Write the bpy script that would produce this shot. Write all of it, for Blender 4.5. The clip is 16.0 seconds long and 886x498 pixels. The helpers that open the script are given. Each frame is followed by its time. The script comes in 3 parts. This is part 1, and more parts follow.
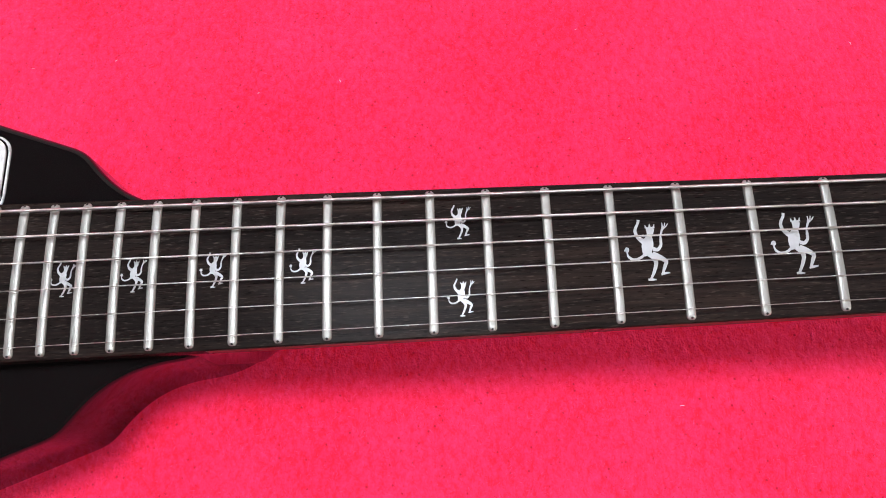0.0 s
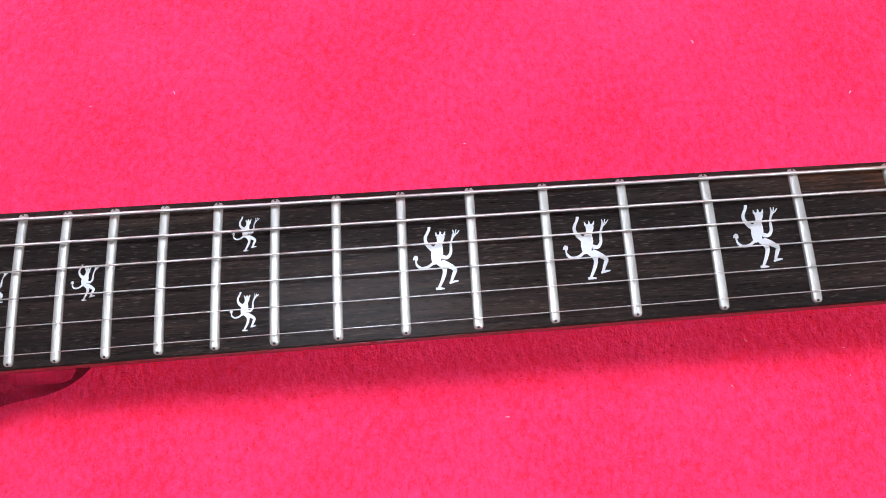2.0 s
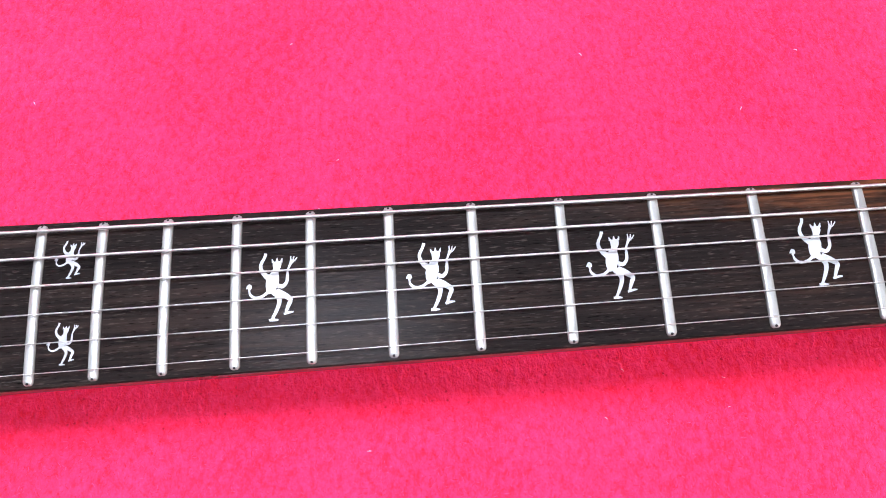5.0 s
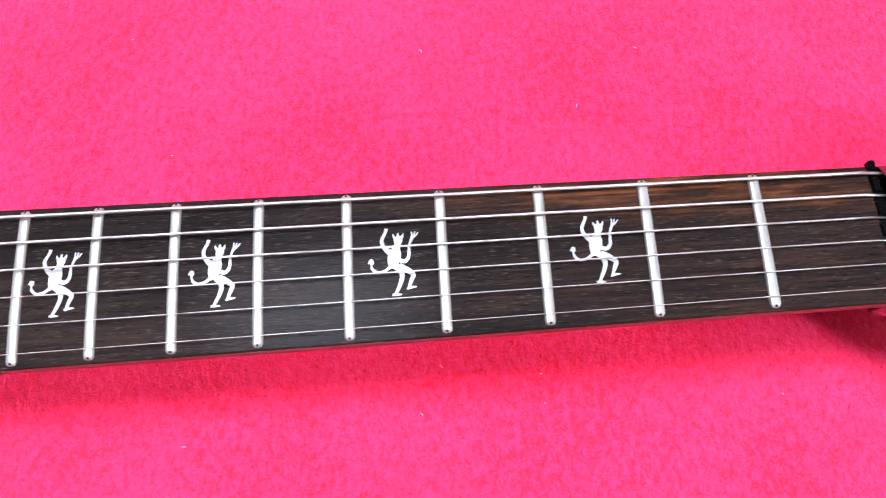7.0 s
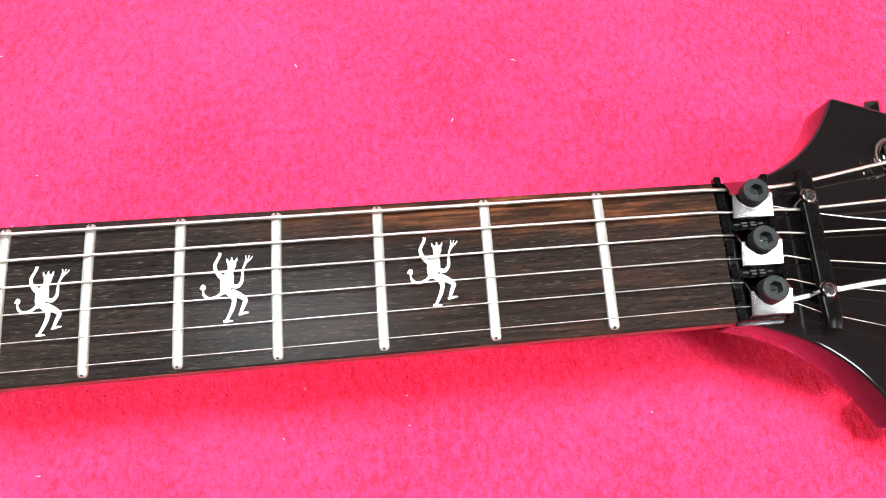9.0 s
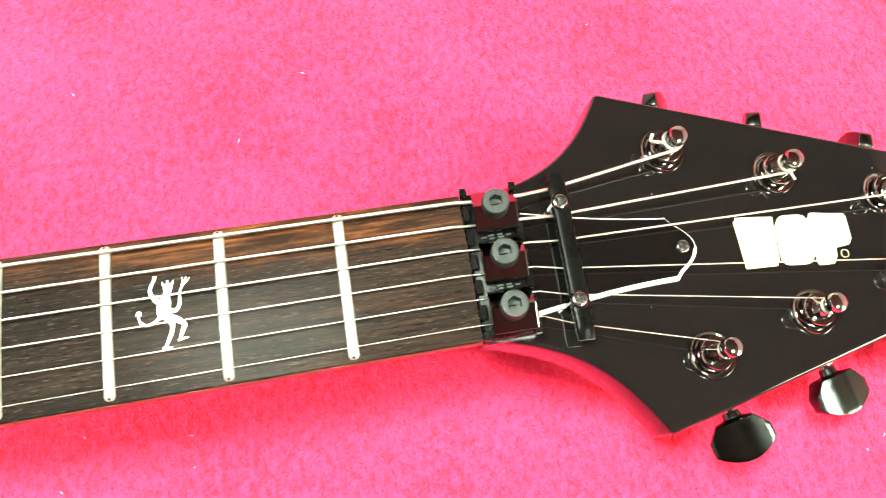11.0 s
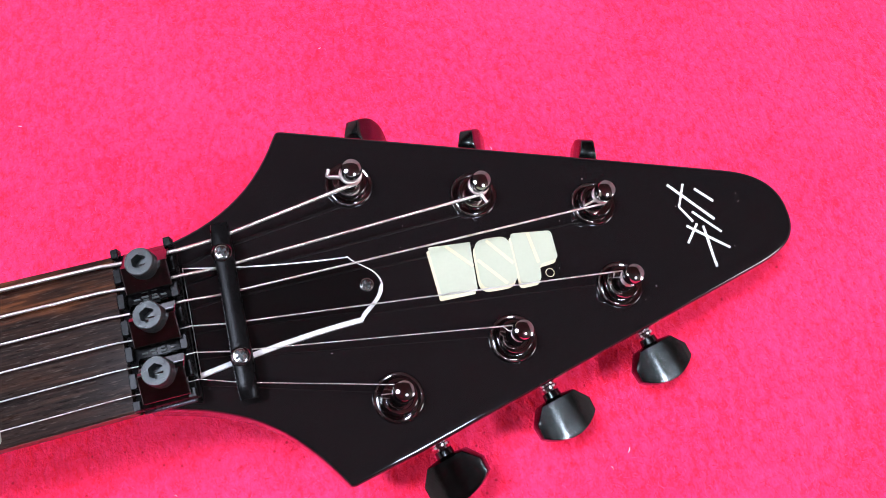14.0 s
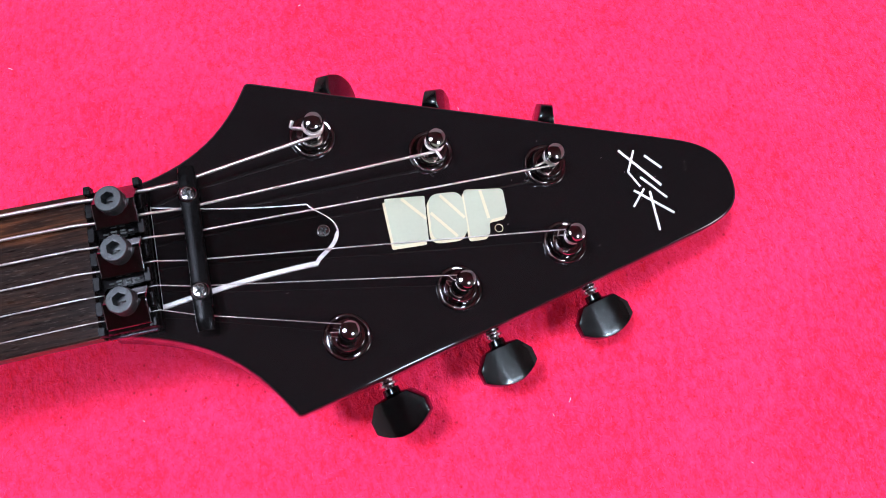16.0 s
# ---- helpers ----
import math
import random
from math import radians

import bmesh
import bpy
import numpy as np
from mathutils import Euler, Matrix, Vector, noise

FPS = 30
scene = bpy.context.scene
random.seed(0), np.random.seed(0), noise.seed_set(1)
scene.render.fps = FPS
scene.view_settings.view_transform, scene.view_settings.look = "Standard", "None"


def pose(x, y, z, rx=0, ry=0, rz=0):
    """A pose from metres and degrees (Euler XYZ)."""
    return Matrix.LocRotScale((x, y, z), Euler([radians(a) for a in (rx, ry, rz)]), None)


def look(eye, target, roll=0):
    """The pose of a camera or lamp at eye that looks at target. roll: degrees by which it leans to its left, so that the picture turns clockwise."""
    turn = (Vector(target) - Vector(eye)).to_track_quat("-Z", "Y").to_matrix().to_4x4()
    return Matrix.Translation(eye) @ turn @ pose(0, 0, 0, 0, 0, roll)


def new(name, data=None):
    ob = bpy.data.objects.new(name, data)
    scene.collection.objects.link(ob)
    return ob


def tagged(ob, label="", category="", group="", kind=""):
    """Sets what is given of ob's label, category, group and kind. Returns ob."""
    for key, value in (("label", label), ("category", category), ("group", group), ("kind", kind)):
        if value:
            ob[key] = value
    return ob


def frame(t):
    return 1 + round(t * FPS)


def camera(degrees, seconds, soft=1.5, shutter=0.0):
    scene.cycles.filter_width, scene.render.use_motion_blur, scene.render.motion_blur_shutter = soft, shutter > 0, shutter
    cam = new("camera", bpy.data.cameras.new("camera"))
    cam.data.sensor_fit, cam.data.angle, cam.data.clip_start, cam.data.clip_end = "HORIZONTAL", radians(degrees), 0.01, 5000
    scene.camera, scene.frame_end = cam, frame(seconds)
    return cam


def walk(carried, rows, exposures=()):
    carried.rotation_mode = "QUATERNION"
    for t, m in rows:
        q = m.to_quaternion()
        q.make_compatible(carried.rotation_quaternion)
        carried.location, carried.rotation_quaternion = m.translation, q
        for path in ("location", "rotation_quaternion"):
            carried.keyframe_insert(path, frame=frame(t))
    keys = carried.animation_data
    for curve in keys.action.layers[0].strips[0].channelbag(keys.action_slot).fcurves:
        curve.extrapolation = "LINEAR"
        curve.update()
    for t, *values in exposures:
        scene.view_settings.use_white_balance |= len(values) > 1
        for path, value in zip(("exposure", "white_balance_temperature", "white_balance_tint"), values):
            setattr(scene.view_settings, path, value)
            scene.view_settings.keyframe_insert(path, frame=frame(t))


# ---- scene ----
cam = camera(58.0, 16.0, soft=0.95, shutter=0.22)
PATH = [
    (0, (-0.31579, -0.07375, 0.31869), (-0.32048, 0.01249, 0.03139), -5.44),
    (0.5, (-0.30208, -0.07614, 0.31743), (-0.31041, 0.01296, 0.03109), -7.64),
    (1, (-0.26397, -0.07437, 0.30828), (-0.27134, 0.01490, 0.02196), -7.34),
    (1.5, (-0.24897, -0.07626, 0.30814), (-0.25454, 0.01296, 0.02177), -6.86),
    (2, (-0.24498, -0.07478, 0.30885), (-0.25022, 0.01517, 0.02270), -6.95),
    (2.5, (-0.23756, -0.07580, 0.30702), (-0.24173, 0.01529, 0.02122), -6.30),
    (3, (-0.22873, -0.07268, 0.30275), (-0.23213, 0.01810, 0.01684), -5.83),
    (3.5, (-0.21899, -0.07151, 0.30011), (-0.22132, 0.01910, 0.01413), -5.11),
    (4, (-0.20922, -0.06913, 0.29765), (-0.21032, 0.02157, 0.01169), -4.28),
    (6.5, (-0.16473, -0.06213, 0.29317), (-0.16283, 0.02625, 0.00649), -2.35),
    (7, (-0.13579, -0.06800, 0.29432), (-0.13294, 0.02008, 0.00755), -1.65),
    (7.5, (-0.10864, -0.06064, 0.29951), (-0.10416, 0.02819, 0.01300), -0.82),
    (8, (-0.10038, -0.06297, 0.29534), (-0.09521, 0.02573, 0.00880), -0.36),
    (10.5, (-0.04380, -0.06350, 0.28589), (-0.03350, 0.02450, -0.00073), -0.57),
    (11, (-0.01849, -0.05888, 0.28106), (-0.00411, 0.02692, -0.00605), 0.64),
    (11.5, (0.00508, -0.05498, 0.27831), (0.02343, 0.03045, -0.00868), 1.10),
    (12, (0.01898, -0.05400, 0.27694), (0.03953, 0.03082, -0.01008), 1.36),
    (12.5, (0.03423, -0.05373, 0.27580), (0.05680, 0.03054, -0.01124), 1.90),
    (13, (0.04921, -0.05788, 0.27374), (0.07204, 0.02601, -0.01339), 1.47),
    (13.5, (0.06224, -0.06100, 0.27437), (0.08490, 0.02187, -0.01306), 1.13),
    (14, (0.07086, -0.05962, 0.27374), (0.09392, 0.02308, -0.01371), 0.96),
    (14.5, (0.07625, -0.05977, 0.27776), (0.09787, 0.02087, -0.01039), 0.51),
    (15, (0.08347, -0.06524, 0.28376), (0.10519, 0.01068, -0.00566), 1.80),
    (15.5, (0.08730, -0.06858, 0.28664), (0.10600, 0.00538, -0.00350), 0.93),
    (16, (0.08574, -0.07161, 0.28689), (0.10275, -0.00002, -0.00395), 1.38),
]
EXPOSURES = [(0.0, 1.24, 6700, 10), (1.0, 1.44, 6500, 10), (3.5, 1.74, 6100, 13), (7.0, 2.18, 6100, 13), (8.2, 2.16, 6100, 13), (10.3, 3.48, 8400, -22), (11.0, 3.32, 8200, -20), (11.5, 2.06, 6600, 10), (12.5, 1.3, 6500, 10), (13.5, 1.98, 6100, 13), (14.4, 1.84, 6000, 14), (16.0, 1.66, 5900, 15)]
walk(cam, [(t, look(eye, target, roll)) for t, eye, target, roll in PATH], EXPOSURES)

# ---- light ----
world = bpy.data.worlds.new("sky")
scene.world = world
world.use_nodes = True
sky = world.node_tree.nodes.new("ShaderNodeTexSky")
sky.sky_type, sky.sun_disc, sky.sun_elevation, sky.sun_rotation = "NISHITA", False, radians(35), radians(140)
world.node_tree.links.new(sky.outputs["Color"], world.node_tree.nodes["Background"].inputs["Color"])
world.node_tree.nodes["Background"].inputs["Strength"].default_value = 0.1

LAMP_POWER = (22.0, 38.0)   # glow of the two ceiling lamps' shades
WINDOW_POWER = 28.0      # daylight in the window's opening


def area_light(name, m, width, height, power, color):
    data = bpy.data.lights.new(name, "AREA")
    data.shape, data.size, data.size_y, data.energy, data.color = "RECTANGLE", width, height, power, color
    ob = new(name, data)
    ob.matrix_world = m
    return ob


# ---- materials ----
def nodes_of(name):
    m = bpy.data.materials.new(name)
    m.use_nodes = True
    return m, m.node_tree.nodes, m.node_tree.links, m.node_tree.nodes["Principled BSDF"]


def noise_tex(nodes, links, scale, detail=4.0, stretch=(1, 1, 1), rough=0.55):
    coord = nodes.new("ShaderNodeTexCoord")
    mapping = nodes.new("ShaderNodeMapping")
    mapping.inputs["Scale"].default_value = stretch
    tex = nodes.new("ShaderNodeTexNoise")
    tex.inputs["Scale"].default_value, tex.inputs["Detail"].default_value = scale, detail
    tex.inputs["Roughness"].default_value = rough
    links.new(coord.outputs["Object"], mapping.inputs["Vector"])
    links.new(mapping.outputs["Vector"], tex.inputs["Vector"])
    return tex.outputs["Fac"]


def ramp(nodes, links, fac, stops):
    r = nodes.new("ShaderNodeValToRGB")
    while len(r.color_ramp.elements) < len(stops):
        r.color_ramp.elements.new(0.5)
    for e, (p, c) in zip(r.color_ramp.elements, stops):
        e.position, e.color = p, (*c, 1)
    links.new(fac, r.inputs["Fac"])
    return r.outputs["Color"]


def bump(nodes, links, shader, fac, strength, distance):
    b = nodes.new("ShaderNodeBump")
    b.inputs["Strength"].default_value, b.inputs["Distance"].default_value = strength, distance
    links.new(fac, b.inputs["Height"])
    links.new(b.outputs["Normal"], shader.inputs["Normal"])


def map_range(nodes, links, fac, low, high, start=0.0, stop=1.0):
    n = nodes.new("ShaderNodeMapRange")
    n.inputs["From Min"].default_value, n.inputs["From Max"].default_value = start, stop
    n.inputs["To Min"].default_value, n.inputs["To Max"].default_value = low, high
    links.new(fac, n.inputs["Value"])
    return n.outputs["Result"]


def mix_color(nodes, links, fac, a, b, mode="MIX"):
    n = nodes.new("ShaderNodeMix")
    n.data_type, n.blend_type = "RGBA", mode
    for value, slot in ((fac, 0), (a, 6), (b, 7)):
        if isinstance(value, (int, float)):
            n.inputs[slot].default_value = value
        elif isinstance(value, tuple):
            n.inputs[slot].default_value = (*value, 1)
        else:
            links.new(value, n.inputs[slot])
    return n.outputs[2]


def plain(name, color, rough, metal=0.0, coat=0.0, grain=900.0, wear=0.25, relief=0.0, vary=0.35, gloss=0.5):
    """A paint, plastic or metal with faint two-scale variation in colour and gloss."""
    m, nodes, links, s = nodes_of(name)
    fine, broad = noise_tex(nodes, links, grain, 3), noise_tex(nodes, links, grain / 14, 3)
    both = mix_color(nodes, links, 0.5, fine, broad)
    links.new(ramp(nodes, links, both, [(0.3, tuple(c * (1 - wear) for c in color)), (0.7, tuple(min(c * (1 + wear), 1) for c in color))]), s.inputs["Base Color"])
    links.new(map_range(nodes, links, both, rough * (1 - vary), min(rough * (1 + vary), 1), 0.3, 0.7), s.inputs["Roughness"])
    s.inputs["Metallic"].default_value = metal
    s.inputs["Specular IOR Level"].default_value = gloss
    s.inputs["Coat Weight"].default_value = coat
    s.inputs["Coat Roughness"].default_value = 0.04
    if relief:
        bump(nodes, links, s, fine, 0.5, relief)
    return m


def felt_material(name, low, high, sheen):
    m, nodes, links, s = nodes_of(name)
    broad = noise_tex(nodes, links, 14, 4)
    clump = noise_tex(nodes, links, 430, 3, (1, 0.60, 1))
    fine = noise_tex(nodes, links, 1300, 3, (1, 0.75, 1))
    fac = mix_color(nodes, links, 0.25, mix_color(nodes, links, 0.42, clump, fine), broad)
    base = ramp(nodes, links, fac, [(0.385, low), (0.615, high)])
    dots = nodes.new("ShaderNodeTexVoronoi")
    dots.inputs["Scale"].default_value = 330
    coord = nodes.new("ShaderNodeTexCoord")
    links.new(coord.outputs["Object"], dots.inputs["Vector"])
    # shade inside small pits, painted as specks of darker red
    pits = map_range(nodes, links, dots.outputs["Distance"], 1.0, 0.0, 0.08, 0.20)
    rare = map_range(nodes, links, clump, 0.0, 0.9, 0.53, 0.45)
    both = nodes.new("ShaderNodeMath")
    both.operation = "MULTIPLY"
    links.new(pits, both.inputs[0])
    links.new(rare, both.inputs[1])
    links.new(mix_color(nodes, links, both.outputs[0], base, tuple(c * 0.6 for c in low)), s.inputs["Base Color"])
    s.inputs["Roughness"].default_value = 0.95
    s.inputs["Specular IOR Level"].default_value = 0.1
    s.inputs["Sheen Weight"].default_value = sheen
    s.inputs["Sheen Roughness"].default_value = 0.5
    s.inputs["Sheen Tint"].default_value = (1.0, 0.48, 0.76, 1)
    bump(nodes, links, s, mix_color(nodes, links, 0.3, clump, fine), 1.0, 0.0018)
    return m


def fibre_material():
    """Loose felt hairs, each of its own shade from deep red to pale pink."""
    m, nodes, links, s = nodes_of("red_felt_fibre")
    geo = nodes.new("ShaderNodeNewGeometry")
    links.new(ramp(nodes, links, geo.outputs["Random Per Island"], [(0.0, (0.76, 0.007, 0.026)), (0.35, (0.88, 0.016, 0.058)), (0.75, (0.95, 0.038, 0.135)), (1.0, (0.96, 0.080, 0.20))]), s.inputs["Base Color"])
    s.inputs["Roughness"].default_value = 0.9
    s.inputs["Specular IOR Level"].default_value = 0.1
    return m


def rosewood_material():
    m, nodes, links, s = nodes_of("rosewood")
    broad = noise_tex(nodes, links, 60, 4, (0.10, 1, 1))
    grain = noise_tex(nodes, links, 900, 4, (0.035, 1, 1))
    pores = noise_tex(nodes, links, 2200, 2, (0.14, 1, 1), 0.4)
    base = ramp(nodes, links, mix_color(nodes, links, 0.5, grain, broad), [(0.30, (0.0073, 0.0061, 0.0060)), (0.50, (0.0149, 0.0115, 0.0104)), (0.72, (0.038, 0.0247, 0.0197))])
    # pale dashes: the glint of the pores, put into the base colour
    base = mix_color(nodes, links, map_range(nodes, links, pores, 0.0, 0.7, 0.60, 0.74), base, (0.066, 0.051, 0.043))
    base = mix_color(nodes, links, map_range(nodes, links, pores, 0.8, 0.0, 0.28, 0.38), base, (0.002, 0.0015, 0.0015))
    # a paler brown streak of sapwood along the bass edge, strongest beside the nut
    coord = nodes.new("ShaderNodeTexCoord")
    split = nodes.new("ShaderNodeSeparateXYZ")
    links.new(coord.outputs["Object"], split.inputs["Vector"])
    along = map_range(nodes, links, split.outputs["X"], 0.0, 1.0, -0.15, -0.03)
    across = map_range(nodes, links, split.outputs["Y"], 0.08, 1.0, 0.006, 0.0205)
    prod = nodes.new("ShaderNodeMath")
    prod.operation = "MULTIPLY"
    links.new(along, prod.inputs[0])
    links.new(across, prod.inputs[1])
    streak = nodes.new("ShaderNodeMath")
    streak.operation = "MULTIPLY"
    links.new(prod.outputs[0], streak.inputs[0])
    links.new(map_range(nodes, links, broad, 0.0, 1.0, 0.34, 0.58), streak.inputs[1])
    figure = ramp(nodes, links, mix_color(nodes, links, 0.6, grain, noise_tex(nodes, links, 220, 3, (0.25, 1, 1))), [(0.42, (0.020, 0.008, 0.0046)), (0.52, (0.072, 0.025, 0.0110)), (0.62, (0.21, 0.070, 0.0240))])
    base = mix_color(nodes, links, streak.outputs[0], base, figure)
    links.new(base, s.inputs["Base Color"])
    links.new(map_range(nodes, links, pores, 0.10, 0.18, 0.35, 0.65), s.inputs["Roughness"])
    s.inputs["Specular IOR Level"].default_value = 0.009
    bump(nodes, links, s, mix_color(nodes, links, 0.75, grain, pores), 0.40, 0.00020)
    return m


def lacquer_material(name, color, rough):
    """Polished lacquer with faint hairline swirls and dust."""
    m, nodes, links, s = nodes_of(name)
    s.inputs["Base Color"].default_value = (*color, 1)
    dust = noise_tex(nodes, links, 2600, 2)
    links.new(map_range(nodes, links, dust, rough, rough + 0.10, 0.50, 0.80), s.inputs["Roughness"])
    s.inputs["Specular IOR Level"].default_value = 0.40
    bump(nodes, links, s, noise_tex(nodes, links, 35, 2), 0.12, 0.0004)
    return m


FELT = felt_material("red_felt", (0.88, 0.012, 0.045), (0.96, 0.041, 0.148), 0.22)
FIBRE = fibre_material()
LINT = plain("white_lint", (0.80, 0.66, 0.68), 0.9)
ROSEWOOD = rosewood_material()
LACQUER = lacquer_material("black_lacquer", (0.0056, 0.0046, 0.0047), 0.03)
NECK_LACQUER = lacquer_material("black_neck_lacquer", (0.008, 0.0035, 0.003), 0.10)
FRET = plain("nickel_silver", (0.35, 0.35, 0.318), 0.46, 0.55, wear=0.05, grain=250, vary=0.08)
STEEL = plain("string_steel", (0.53, 0.51, 0.48), 0.42, 1.0, wear=0.04, grain=300, vary=0.06)
WOUND = plain("wound_string", (0.61, 0.585, 0.545), 0.34, 1.0, wear=0.05, grain=300, vary=0.06)
# brown wood with the red light off the felt mixed into its colour
EDGE_WOOD = plain("felt_lit_board_edge", (0.085, 0.026, 0.011), 0.35, wear=0.45, grain=420, gloss=0.2)
PEARL = plain("pearl", (0.48, 0.492, 0.495), 0.32, wear=0.08, grain=300)
BLACK_CHROME = plain("black_nickel", (0.32, 0.315, 0.315), 0.06, 1.0, wear=0.15)
BLACK_SATIN = plain("black_oxide_steel", (0.0125, 0.0155, 0.0155), 0.48, 0.3, wear=0.25, relief=0.00003)
BLACK_PLATE = plain("black_plated_steel", (0.13, 0.125, 0.125), 0.07, 1.0, wear=0.2)
NUT_BLACK = plain("black_nut_plating", (0.0030, 0.0027, 0.0027), 0.28, 0.0, wear=0.3, gloss=0.05)
BUTTON = plain("black_nickel_button", (0.055, 0.061, 0.058), 0.18, 1.0, wear=0.15)
SCREW = plain("dark_steel_screw", (0.30, 0.29, 0.28), 0.20, 1.0, wear=0.2)
NUT_SIDE_GREY = plain("grey_steel", (0.075, 0.08, 0.09), 0.35, 1.0, wear=0.1)
CHROME = plain("bright_chrome", (0.75, 0.75, 0.76), 0.15, 1.0, wear=0.05)
WHITE_PLASTIC = plain("white_plastic", (0.60, 0.60, 0.59), 0.3, wear=0.04)
BLACK_PLASTIC = lacquer_material("black_plastic", (0.0028, 0.0025, 0.0025), 0.06)
MINT = plain("pale_mint_paint", (0.37, 0.39, 0.285), 0.6, wear=0.05)
CREAM = plain("cream_paint", (0.54, 0.49, 0.31), 0.6, wear=0.05)
SILVER_INK = plain("silver_ink", (0.70, 0.70, 0.65), 0.5, 0.0, wear=0.08)
ENGRAVED = plain("grey_engraving", (0.035, 0.041, 0.038), 0.8, 0.0)
PLASTER = plain("white_plaster", (0.62, 0.61, 0.59), 0.9, grain=60, wear=0.05)
UNSEEN_DARK = plain("unseen_dark_room", (0.045, 0.038, 0.033), 0.7, grain=40, wear=0.2)
BOARDS = plain("floor_boards", (0.20, 0.13, 0.08), 0.5, grain=30, wear=0.2)


def lamp_material(name, power):
    m, nodes, links, s = nodes_of(name)
    s.inputs["Base Color"].default_value = (0.8, 0.8, 0.8, 1)
    s.inputs["Emission Color"].default_value = (0.90, 0.97, 1.10, 1)
    s.inputs["Emission Strength"].default_value = power
    return m


LAMP_GLOW = lamp_material("bright_lamp_shade", LAMP_POWER[0])
SECOND_LAMP_GLOW = lamp_material("second_lamp_shade", LAMP_POWER[1])


# ---- mesh helpers ----
def finish(bm, name, mat, angle=40):
    bmesh.ops.recalc_face_normals(bm, faces=bm.faces)
    me = bpy.data.meshes.new(name)
    bm.to_mesh(me)
    bm.free()
    me.materials.append(mat)
    me.polygons.foreach_set("use_smooth", [len(f.vertices) <= 8 for f in me.polygons])  # flat caps stay flat
    me.set_sharp_from_angle(angle=radians(angle))
    return me


def part(name, bm, mat, parent=None, label="", m=None, angle=40):
    """Links a bmesh as one mesh object under a thing or a part; m is its pose in the parent's space."""
    ob = new(name, finish(bm, name, mat, angle) if isinstance(bm, bmesh.types.BMesh) else bm)
    ob.parent = parent
    if m is not None:
        ob.matrix_local = m
    return tagged(ob, label)


def prism(outline, z0, z1, bevel=0.0, segments=3, both=False):
    """An outline in x and y, upright from z0 to z1, with rounded rims."""
    bm = bmesh.new()
    low = bm.faces.new([bm.verts.new((x, y, z0)) for x, y in outline])
    up = bmesh.ops.extrude_face_region(bm, geom=[low])
    bmesh.ops.translate(bm, verts=[v for v in up["geom"] if isinstance(v, bmesh.types.BMVert)], vec=(0, 0, z1 - z0))
    if bevel:
        rim = [e for e in bm.edges if all(abs(v.co.z - z1) < 1e-7 for v in e.verts) or (both and all(abs(v.co.z - z0) < 1e-7 for v in e.verts))]
        bmesh.ops.bevel(bm, geom=rim, offset=bevel, segments=segments, profile=0.5, affect="EDGES", clamp_overlap=True)
    return bm


def box(sx, sy, sz, at=(0, 0, 0), bevel=0.0, segments=3):
    bm = bmesh.new()
    bmesh.ops.create_cube(bm, size=1.0, matrix=Matrix.Translation(at) @ Matrix.Diagonal((sx, sy, sz, 1)))
    if bevel:
        bmesh.ops.bevel(bm, geom=list(bm.edges), offset=bevel, segments=segments, profile=0.5, affect="EDGES", clamp_overlap=True)
    return bm


def lathe(profile, steps=32, bm=None, m=None):
    """A turned body about z from rows of radius and height, closed at both ends."""
    bm, m = bm or bmesh.new(), m or Matrix()
    rings = [[bm.verts.new(m @ Vector((r * math.cos(a), r * math.sin(a), z))) for a in (2 * math.pi * k / steps for k in range(steps))] for r, z in profile]
    for a, b in zip(rings, rings[1:]):
        for k in range(steps):
            bm.faces.new((a[k], a[(k + 1) % steps], b[(k + 1) % steps], b[k]))
    bm.faces.new(rings[0])
    bm.faces.new(rings[-1])
    return bm


def tube(points, radius, steps=8, bm=None):
    """A round wire along points; radius is a number, or one for each point."""
    bm = bm or bmesh.new()
    points = [Vector(p) for p in points]
    radii = radius if isinstance(radius, list) else [radius] * len(points)
    rings, side = [], None
    for n, (p, r) in enumerate(zip(points, radii)):
        ahead = (points[min(n + 1, len(points) - 1)] - points[max(n - 1, 0)]).normalized()
        side = (side - side.dot(ahead) * ahead).normalized() if side else ahead.orthogonal().normalized()
        other = ahead.cross(side)
        rings.append([bm.verts.new(p + r * (math.cos(a) * side + math.sin(a) * other)) for a in (2 * math.pi * k / steps for k in range(steps))])
    for a, b in zip(rings, rings[1:]):
        for k in range(steps):
            bm.faces.new((a[k], a[(k + 1) % steps], b[(k + 1) % steps], b[k]))
    bm.faces.new(rings[0])
    bm.faces.new(rings[-1])
    return bm


def loft(sections, closed=True):
    """Skin over sections with equal numbers of points, capped at both ends."""
    bm = bmesh.new()
    rings = [[bm.verts.new(p) for p in s] for s in sections]
    n = len(rings[0])
    for a, b in zip(rings, rings[1:]):
        for k in range(n):
            bm.faces.new((a[k], a[(k + 1) % n], b[(k + 1) % n], b[k]))
    bm.faces.new(rings[0])
    bm.faces.new(rings[-1])
    return bm


def bezier(p0, p1, p2, p3, steps=12, last=False):
    out = []
    for k in range(steps + (1 if last else 0)):
        t = k / steps
        a, b, c, d = (1 - t) ** 3, 3 * t * (1 - t) ** 2, 3 * t * t * (1 - t), t**3
        out.append((a * p0[0] + b * p1[0] + c * p2[0] + d * p3[0], a * p0[1] + b * p1[1] + c * p2[1] + d * p3[1]))
    return out


